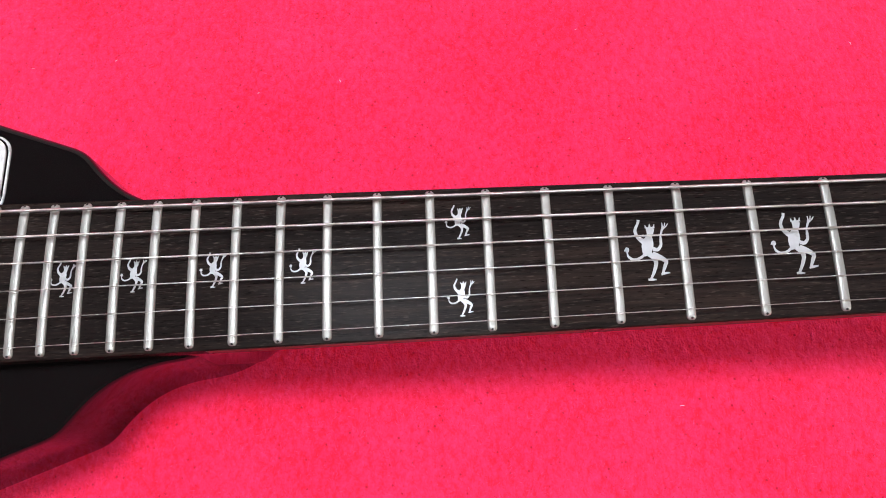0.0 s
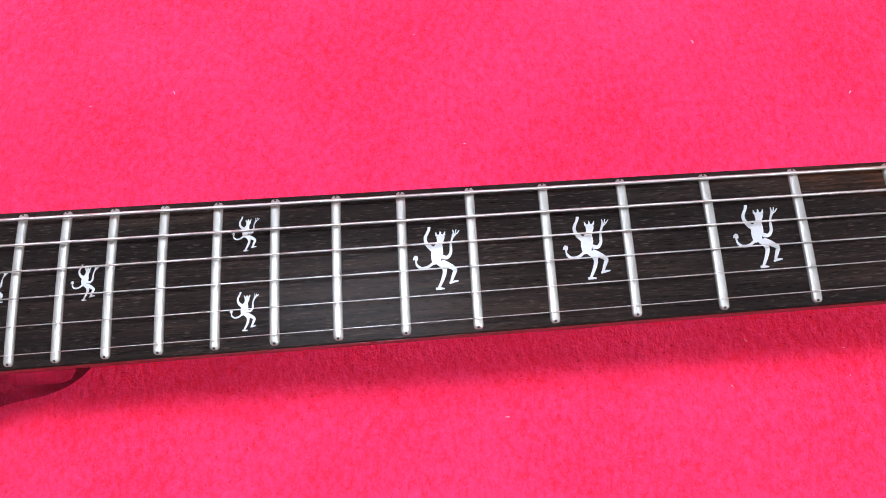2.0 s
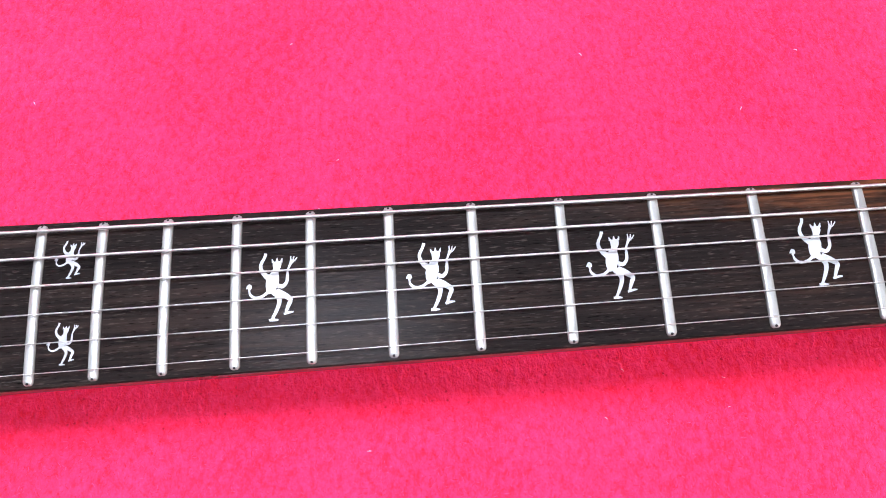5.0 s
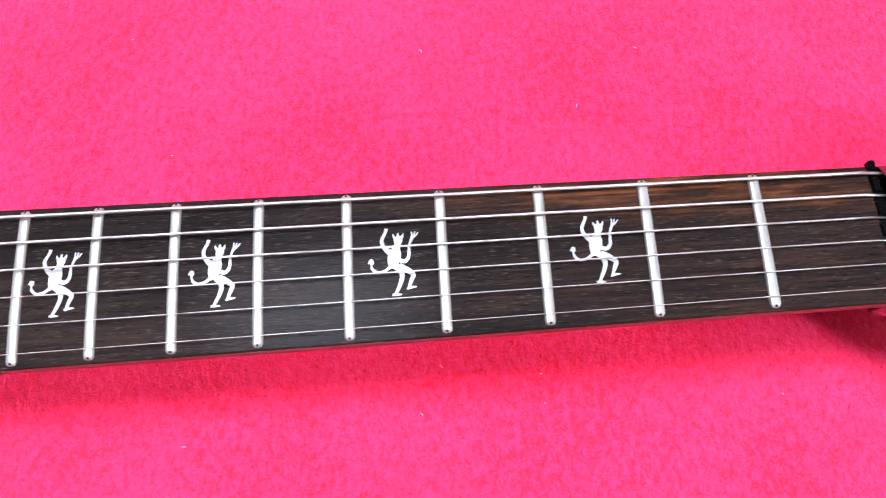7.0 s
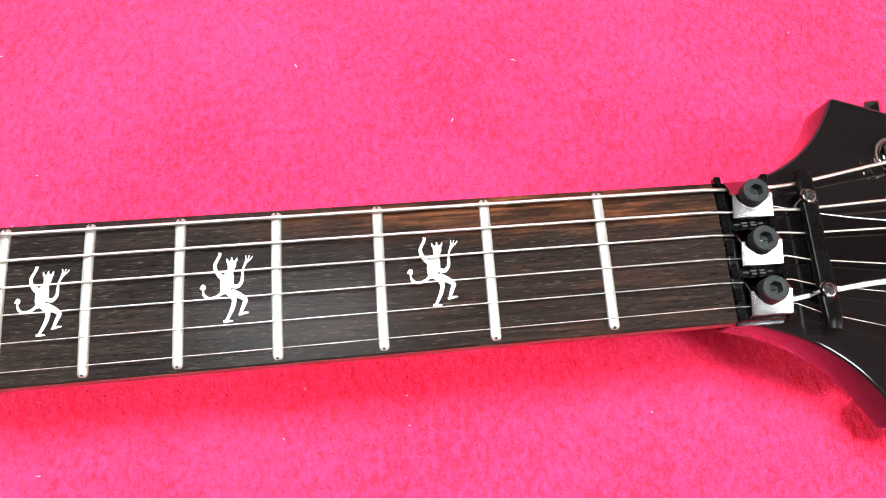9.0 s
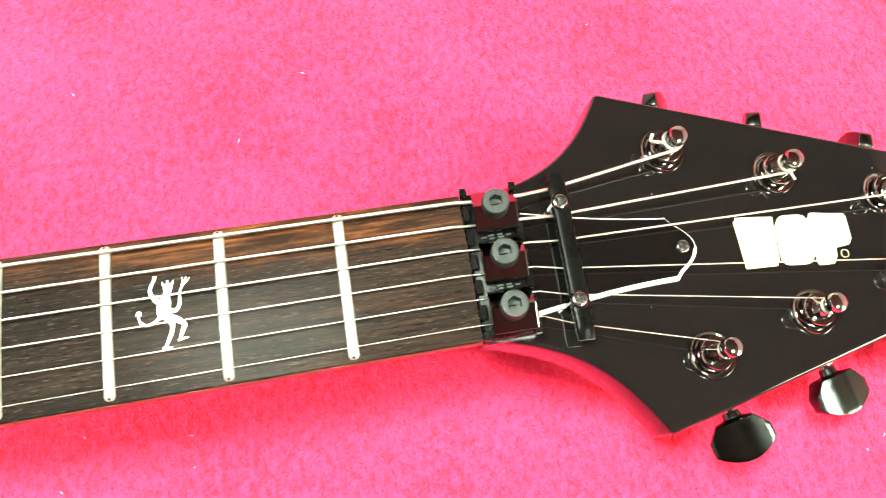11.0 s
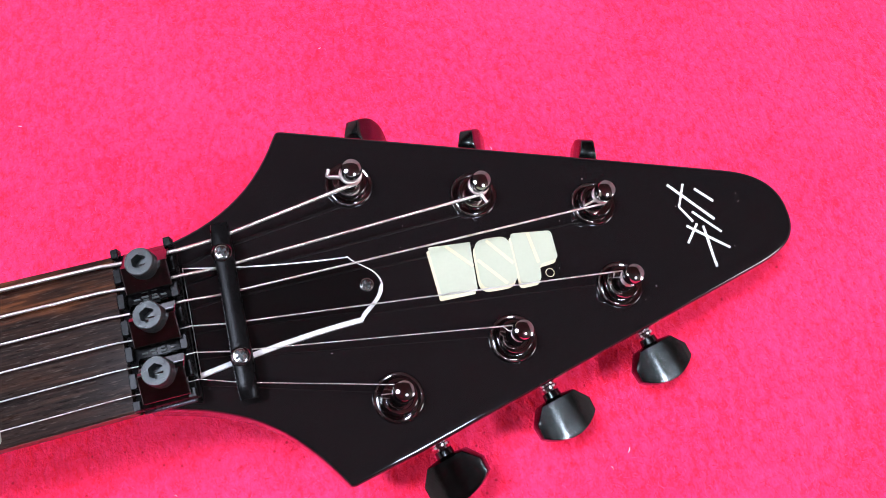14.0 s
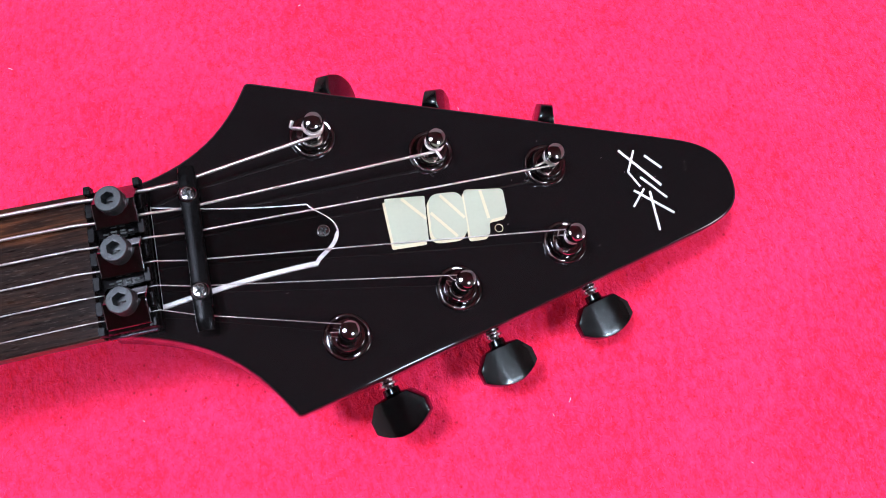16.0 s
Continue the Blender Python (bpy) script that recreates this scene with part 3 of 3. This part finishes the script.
def stripe(p, q, width, z, mat, name, parent, label=""):
    a, b = on_head(*p).to_2d(), on_head(*q).to_2d()
    side = (b - a).orthogonal().normalized() * width / 2
    return part(name, prism([a + side, b + side, b - side, a - side], z - 0.0004, z), mat, parent, label)


for p, q in (((0.0902, 0.0071), (0.0968, -0.0006)), ((0.1027, 0.0064), (0.1091, -0.0022)), ((0.0986, 0.0010), (0.1056, -0.0080)), ((0.1160, 0.0063), (0.1168, -0.0036))):
    stripe(p, q, 0.0010, 0.00026, CREAM, "mark_stripe", headstock)
ring = bmesh.new()
tube([on_head(0.1194 + 0.0013 * math.cos(a), -0.0074 + 0.0013 * math.sin(a), 0.0) for a in (2 * math.pi * k / 20 for k in range(21))], 0.00014, 5, ring)
part("mark_ring", ring, CREAM, headstock)
for p, q, w in (((0.1666, 0.0132), (0.1785, -0.0013), 0.00075), ((0.1754, 0.0101), (0.1804, 0.0048), 0.0007), ((0.1721, 0.0125), (0.1680, 0.0050), 0.0006), ((0.1680, 0.0050), (0.1709, -0.0007), 0.0006),
                ((0.1718, 0.0026), (0.1793, -0.0059), 0.00065), ((0.1666, -0.0074), (0.1720, -0.0016), 0.0006), ((0.1682, -0.0017), (0.1803, -0.0116), 0.0007), ((0.1738, -0.0027), (0.1734, -0.0168), 0.0007)):
    stripe(p, q, w * 1.2, 0.00012 + 0.00003 * random.random(), SILVER_INK, "ink_bar", headstock, "silver-white ink bar")


# screws
def screw_head(radius, height):
    bm = lathe([(radius * 0.96, -0.001), (radius, height * 0.3), (radius * 0.95, height * 0.85), (radius * 0.84, height), (radius * 0.74, height * 0.72), (radius * 0.5, height * 0.86), (radius * 0.2, height * 0.95)], 28)
    return bm


def cross_slot(radius):
    bm = bmesh.new()
    for a in (0.4, 0.4 + math.pi / 2):
        bmesh.ops.create_cube(bm, size=1.0, matrix=Matrix.Rotation(a, 4, "Z") @ Matrix.Diagonal((radius * 1.25, radius * 0.30, 0.0005, 1)))
    return bm


def add_screw(parent, m, radius, height, mat):
    ob = part("screw", screw_head(radius, height), mat, parent, "", m)
    return ob, part("slot", cross_slot(radius), BLACK_SATIN, parent, "", m @ Matrix.Translation((0, 0, height * 0.98)))


# truss-rod cover
def cover_outline(inset_top, inset_low, front):
    def side(sign, inset):
        pts = bezier((front, 0.0158 - inset), (0.032, 0.0128 - inset), (0.045, 0.0108 - inset), (0.0612 - inset * 0.3, 0.0100 - inset), 8)
        pts += bezier((0.0612 - inset * 0.3, 0.0100 - inset), (0.0632 - inset, 0.0066 - inset * 0.3), (0.0690 - inset, 0.0050), (0.0692 - inset, 0.0), 10)
        return [(x, sign * y - 0.0004) for x, y in pts]
    line = side(1, inset_top) + [(0.0692 - inset_top, -0.0004)] + list(reversed(side(-1, inset_low)))
    return [on_head(x, y).to_2d() for x, y in line]


cover = part("truss_rod_cover", prism(cover_outline(0, 0, 0.0160), 0.0, 0.0013, 0.0002, 2), WHITE_PLASTIC, guitar, "black truss-rod cover with a white edge", HEAD)
part("cover_top", prism(cover_outline(0.0006, 0.0013, 0.0163), 0.0002, 0.0019, 0.0002, 2), BLACK_PLASTIC, cover, "gloss black cover face", angle=15)
add_screw(cover, Matrix.Translation(on_head(0.0645, -0.0002, 0.0019)), 0.0020, 0.0006, SCREW)

# locking nut: a base with notched walls, three clamps and socket bolts
def nut_base():
    bm = box(0.0160, 0.0430, 0.0040, (0.0080, 0, 0.0610), 0.0005, 2)
    for x in (0.0006, 0.0150):
        for k in range(7):
            y = 0.0006 + 0.0073 * (k - 3) * (0.965 if k in (0, 6) else 1)
            tooth = bmesh.ops.create_cube(bm, size=1.0, matrix=Matrix.Translation((x, y, 0.0632)) @ Matrix.Diagonal((0.0020, 0.0026 if k in (0, 6) else 0.0042, 0.0030, 1)))
            edges = {e for v in tooth["verts"] for e in v.link_edges}
            bmesh.ops.bevel(bm, geom=list(edges), offset=0.0002, segments=1, profile=0.5, affect="EDGES")
    return bm


nut = part("locking_nut", nut_base(), NUT_BLACK, guitar, "black locking nut with notched walls")
def clamp_mesh():
    """A block whose top falls gently to the treble side and steeply to the bass side of its ridge."""
    side = [(-0.0063, 0.0), (-0.0063, 0.0022), (0.0006, 0.0044), (0.0063, -0.0002), (0.0063, -0.0010)]
    bm = loft([[(x, y, z) for y, z in side] for x in (-0.0062, 0.0062)])
    bmesh.ops.recalc_face_normals(bm, faces=bm.faces)
    ridge = [e for e in bm.edges if min(v.co.z for v in e.verts) > 0.0043]
    bmesh.ops.bevel(bm, geom=[e for e in bm.edges if e not in ridge], offset=0.00030, segments=2, profile=0.5, affect="EDGES", clamp_overlap=True)
    return bm


NUT_Y = (0.0151, 0.0003, -0.0146)
for y in NUT_Y:
    part("clamp", clamp_mesh(), BLACK_PLATE, nut, "gloss black clamp block with a sloped side", Matrix.Translation((0.0088, y, 0.0636)), 12)


def socket_bolt():
    bm = bmesh.new()
    steps = 36
    def circle(r, z):
        return [bm.verts.new((r * math.cos(2 * math.pi * k / steps), r * math.sin(2 * math.pi * k / steps), z)) for k in range(steps)]
    def hexagon(r, z):
        out = []
        for k in range(steps):
            a = 2 * math.pi * k / steps
            f = r * math.cos(math.pi / 6) / math.cos((a + 0.5) % (math.pi / 3) - math.pi / 6)
            out.append(bm.verts.new((f * math.cos(a), f * math.sin(a), z)))
        return out
    rings = [circle(0.0039, 0), circle(0.0039, 0.0058), circle(0.0036, 0.0064), circle(0.0027, 0.00645), hexagon(0.0021, 0.0064), hexagon(0.0020, 0.0030), hexagon(0.0006, 0.0029)]
    for a, b in zip(rings, rings[1:]):
        for k in range(steps):
            bm.faces.new((a[k], a[(k + 1) % steps], b[(k + 1) % steps], b[k]))
    bm.faces.new(rings[0])
    bm.faces.new(rings[-1])
    return bm


for y in NUT_Y:
    part("bolt", socket_bolt(), BLACK_SATIN, nut, "dull black socket-head bolt", Matrix.Translation((0.0088, y + 0.0004, 0.0650)), 14)
for y in (0.0077, -0.0072):
    for x, dy, long in ((0.0044, 0.0, 0.0016), (0.0066, 0.0004, 0.0018), (0.0068, -0.0005, 0.0014), (0.0092, 0.0004, 0.0014), (0.0094, -0.0004, 0.0018), (0.0116, 0.0, 0.0014)):
        part("stamp_bar", box(long, 0.0005, 0.0006, (x, y + dy, 0.0632), 0.0001, 1), ENGRAVED, nut, "grey stamped bar")
for n, y in enumerate(NUT_Y):   # worn bars stamped on the rims of the bolts
    for a in (0.6 + n, 1.0 + n, 2.9 + n, 3.4 + n, 5.0 + n):
        part("stamp_bar", box(0.0008, 0.00022, 0.0002, (0, 0, 0), 0), BLACK_SATIN, nut, "", Matrix.Translation((0.0088, y + 0.0004, 0.0650)) @ Matrix.Rotation(a, 4, "Z") @ Matrix.Translation((0.0030, 0, 0.00648)) @ Matrix.Rotation(0.9, 4, "Z"))
# added strip: its grey stands for reflection on the nut base's treble side
part("nut_side_strip", box(0.0140, 0.0016, 0.0016, (0.0075, -0.0214, 0.0586), 0.0003, 2), NUT_SIDE_GREY, nut, "added grey strip for the reflecting treble side of the nut base")

# string retainer bar
bar_pose = pose(0.0285, -0.0003, 0.0603, 0, HEAD_TILT * 0.6, -0.6)
BAR_SCREWS = (0.0160, -0.0136)


def retainer_mesh():
    """A slim bar that swells round its two screws, with rounded upper edges and ends bent down."""
    ys = sorted({*np.linspace(-0.0250, 0.0250, 41), *BAR_SCREWS})
    rows = []
    for y in ys:
        half = 0.0026 + 0.0003 * sum(math.exp(-((y - q) / 0.0028) ** 2) for q in BAR_SCREWS)
        out = max(0.0, abs(y) - 0.0205) / 0.0045
        half, top = half * (1 - 0.10 * out**2), 0.0017 - 0.0008 * out**2
        rows.append([(-half, y, -0.0005), (-half, y, top - 0.0009), (-half + 0.0003, y, top - 0.0003), (-half + 0.0009, y, top), (half - 0.0009, y, top), (half - 0.0003, y, top - 0.0003), (half, y, top - 0.0009), (half, y, -0.0005)])
    return loft(rows)


retainer = part("string_retainer", retainer_mesh(), NUT_BLACK, guitar, "black string retainer bar", bar_pose, 30)
for y in BAR_SCREWS:
    part("screw_seat", lathe([(0.0028, -0.004), (0.0028, 0.0016), (0.0025, 0.0019)], 28), BLACK_PLATE, retainer, "", Matrix.Translation((-0.0003, y, 0)))
    add_screw(retainer, Matrix.Translation((-0.0003, y, 0.0016)), 0.0022, 0.0006, SCREW)
    part("post", lathe([(0.0020, -0.006), (0.0020, -0.001)], 16), BLACK_PLATE, retainer, "", Matrix.Translation((-0.0003, y, 0)))


# tuners: housing behind the head, bushing and string post through it, shaft and button at the side
def button_mesh():
    """A flat button in three planes across, with a waisted neck and an arched outer edge; s runs outwards, w across."""
    rows = []
    for s, half, thick in ((0.0, 0.0027, 0.0024), (0.0020, 0.0029, 0.0025), (0.0026, 0.0058, 0.0036), (0.0030, 0.0062, 0.0043), (0.0050, 0.0079, 0.00410), (0.0071, 0.0097, 0.00388), (0.0074, 0.0098, 0.00385),
                           (0.0113, 0.0098, 0.00340), (0.0116, 0.0097, 0.00337), (0.0130, 0.0080, 0.00322), (0.0141, 0.0060, 0.00310), (0.0148, 0.0042, 0.0030), (0.0152, 0.0028, 0.0029), (0.0155, 0.0014, 0.0028)):
        top = []
        for w in (-1, -0.985, -0.96, -0.8, -0.6, -0.5, -0.4, -0.3, -0.2, 0, 0.2, 0.3, 0.4, 0.5, 0.6, 0.8, 0.96, 0.985, 1):
            rim = {1: 0.86, 0.985: 0.95}.get(abs(w), 1.0)
            out = max(0.0, abs(w * half) - 0.0028)
            fall = 0.21 * out * out / (out + 0.0012)    # a soft fold, then a plane
            top.append((s, w * half, thick * math.sqrt(1.02 - w * w) if s < 0.0022 else (thick - fall) * rim))
        rows.append(top + [(x, y, -z) for x, y, z in reversed(top)])
    return loft(rows)


def washer_mesh():
    return lathe([(0.0030, 0.0), (0.0073, 0.0), (0.0073, 0.0006), (0.0069, 0.0011), (0.0062, 0.0011), (0.0058, 0.0008), (0.0030, 0.0008)], 40)


def bushing_mesh():
    return lathe([(0.0030, 0.0), (0.0053, 0.0), (0.0053, 0.0021), (0.0049, 0.0027), (0.0040, 0.0027), (0.0038, 0.0022), (0.0028, 0.0022)], 36)


def post_mesh():
    return lathe([(0.0030, -0.010), (0.0030, 0.0054), (0.0024, 0.0062), (0.0022, 0.0080), (0.0025, 0.0092), (0.0031, 0.0100), (0.0031, 0.0116), (0.0027, 0.0126), (0.0016, 0.0131), (0.0004, 0.0132)], 32)


TUNERS = [  # post in plan, side, slip along the edge, reach, roll of the button
    (0.0665, 0.0320, 1, 0.0063, 0.0162, 52),
    (0.1028, 0.0216, 1, 0.0044, 0.0162, 63),
    (0.1397, 0.0115, 1, 0.0046, 0.0160, -97),
    (0.1397, -0.0157, -1, 0.0088, 0.0181, 5),
    (0.1024, -0.0246, -1, 0.0090, 0.0185, 0),
    (0.0660, -0.0335, -1, 0.0082, 0.0183, 28),
]
for px, py, side, slip, reach, roll in TUNERS:
    at = on_head(px, py)
    edge = math.atan2(-0.273, 1) if side > 0 else math.atan2(0.245, 1)
    turn = pose(0, 0, 0, 0, 0, math.degrees(edge) + (90 if side > 0 else -90))  # x outwards across the edge
    along = -slip if side > 0 else slip
    tuner = part("tuner", box(0.0150, 0.0180, 0.0090, (0.002, along * 0.4, -0.0192), 0.0016, 3), BLACK_CHROME, guitar, "black nickel machine head with a flat button", HEAD @ Matrix.Translation(at) @ turn)
    part("washer", washer_mesh(), BLACK_CHROME, tuner)
    part("bushing", bushing_mesh(), BLACK_CHROME, tuner, "", Matrix.Translation((0, 0, 0.0009)))
    part("post", post_mesh(), BLACK_CHROME, tuner, "polished black string post")
    out = Matrix.Translation((0, along, -0.0195))
    part("shaft", tube([out @ Vector((0.004, 0, 0)), out @ Vector((reach + 0.001, 0, 0))], 0.0019, 16), BLACK_CHROME, tuner)
    part("collar", lathe([(0.0020, -0.0034), (0.0031, -0.0033), (0.0032, -0.0026), (0.0030, -0.0024), (0.0026, -0.0023), (0.0026, -0.0020), (0.0030, -0.0019), (0.0032, -0.0016), (0.0031, -0.0009), (0.0020, -0.0008)], 28), CHROME, tuner, "bright ringed chrome collar", out @ Matrix.Translation((reach, 0, 0)) @ pose(0, 0, 0, 0, 90, 0))
    part("button", button_mesh(), BUTTON, tuner, "black tuner button with bevelled rim", out @ Matrix.Translation((reach, 0, 0)) @ pose(0, 0, 0, roll, 0, 0), 32)

# strings, from the body over the frets, through the nut and under the retainer to the posts
def string_y(k, x):
    """Where string k runs across the board: the bass one first."""
    return (0.0188 - 0.0105 * x) * (1 - k / 5) - (0.0175 - 0.0140 * x) * k / 5


CUT_ENDS = (   # the way of each cut end from its post, in millimetres
    ((-3.4, 0.0, 0.0), (-6.2, 0.6, 0.3), (-6.7, 1.0, 0.5), (-5.8, 2.8, 0.9)),
    ((0.0, -2.6, 0.3), (1.2, -5.6, -0.3)),
    ((-2.8, -1.2, 0.0), (-5.8, -2.0, 0.0)),
    ((-3.0, 1.0, 0.0), (-4.3, 1.2, 0.2), (-3.6, 2.8, 0.6)),
    ((-3.0, 1.6, 0.0), (-4.2, 3.2, 0.2)),
    ((-3.0, 0.7, 0.0), (-5.4, 1.0, 0.2)),
)
GAUGES = (0.00118, 0.00094, 0.00068, 0.00046, 0.00036, 0.00027)
for k, (gauge, (px, py, side, *_)) in enumerate(zip(GAUGES, TUNERS)):
    r = gauge / 2
    def over(x):
        y = string_y(k, x)
        return (x, y, board_z(x, y) + 0.0013 + r - 0.0042 * x)
    pts = [over(x) for x in (-0.52, -0.4, -0.3, -0.2, -0.1, -0.03, -0.004)]
    y0 = string_y(k, 0.0)
    post = HEAD @ on_head(px, py)
    up = (HEAD.to_3x3() @ Vector((0, 0, 1)))
    level = 0.0086 - gauge * 1.05 * (1.3, 1.5, 2.6, 3.6, 3.6, 3.2)[k]
    grip = 0.0023 + r
    inner = Vector((0, -side * grip, 0))
    touch = post + up * level + inner
    def between(x):
        t = (x - 0.016) / (touch.x - 0.016)
        return y0 + t * (touch.y - y0)
    pts += [(0.0004, y0, 0.0642), (0.0025, y0, 0.0637), (0.0155, y0, 0.0637), (0.0172, y0, 0.0636), (0.0262, between(0.0262), 0.0600 - r), (0.0305, between(0.0305), 0.0595 - r)]
    mid = Vector(pts[-1]).lerp(touch, 0.5)
    pts += [tuple(mid), tuple(touch)]
    # coils round the post
    turns = (1.3, 1.5, 2.6, 3.6, 3.6, 3.2)[k]
    start = -math.pi / 2 * side
    frame_x, frame_y = HEAD.to_3x3() @ Vector((1, 0, 0)), Vector((0, 1, 0))
    for n in range(1, 50):
        a = start + side * 2 * math.pi * turns * n / 49
        h = level + gauge * 1.05 * turns * n / 49
        pts.append(tuple(post + up * h + grip * (math.cos(a) * frame_x + math.sin(a) * frame_y)))
    if k < 3:   # windings: fine ridges along the whole string
        path = [Vector(p) for p in pts]
        pitch = (0.00042, 0.00038, 0.00034)[k] / 4
        line, left = [path[0]], pitch
        for a, b in zip(path, path[1:]):
            length = (b - a).length
            while left <= length:
                line.append(a.lerp(b, left / length))
                left += pitch
            left -= length
        bm = tube(line, [r * (1.0, 0.95, 0.88, 0.95)[n % 4] for n in range(len(line))], 7)
    else:
        bm = tube(pts, r, 10)
    # the cut end sticks out of the post
    stub = post + up * (level + gauge * 0.6)
    tube([stub, *[stub + Vector(q) * 0.001 for q in CUT_ENDS[k]]], r, 8, bm)
    part("string", bm, WOUND if k < 3 else STEEL, guitar, ("thick wound steel string", "wound steel string", "wound steel string", "thin plain steel string", "thin plain steel string", "thinnest plain steel string")[k], None, 80)


# a little dust on the headstock's lacquer
def dust_specks():
    rng = np.random.default_rng(3)
    bm = bmesh.new()
    for _ in range(24):
        x = rng.uniform(0.03, 0.195)
        y = rng.uniform(-1, 1) * (0.040 - 0.17 * (x - 0.05) if x > 0.05 else 0.018) - 0.001
        a, l = rng.uniform(0, 6.3), rng.uniform(0.00008, 0.0003)
        p = on_head(x, y, 0.00006)
        d = Vector((math.cos(a), math.sin(a), 0)) * l
        tube([p - d, p + d], 0.00005, 4, bm)
    return bm


tagged(part("dust", dust_specks(), LINT, headstock, "", None), "tiny dust specks", kind="stuff")
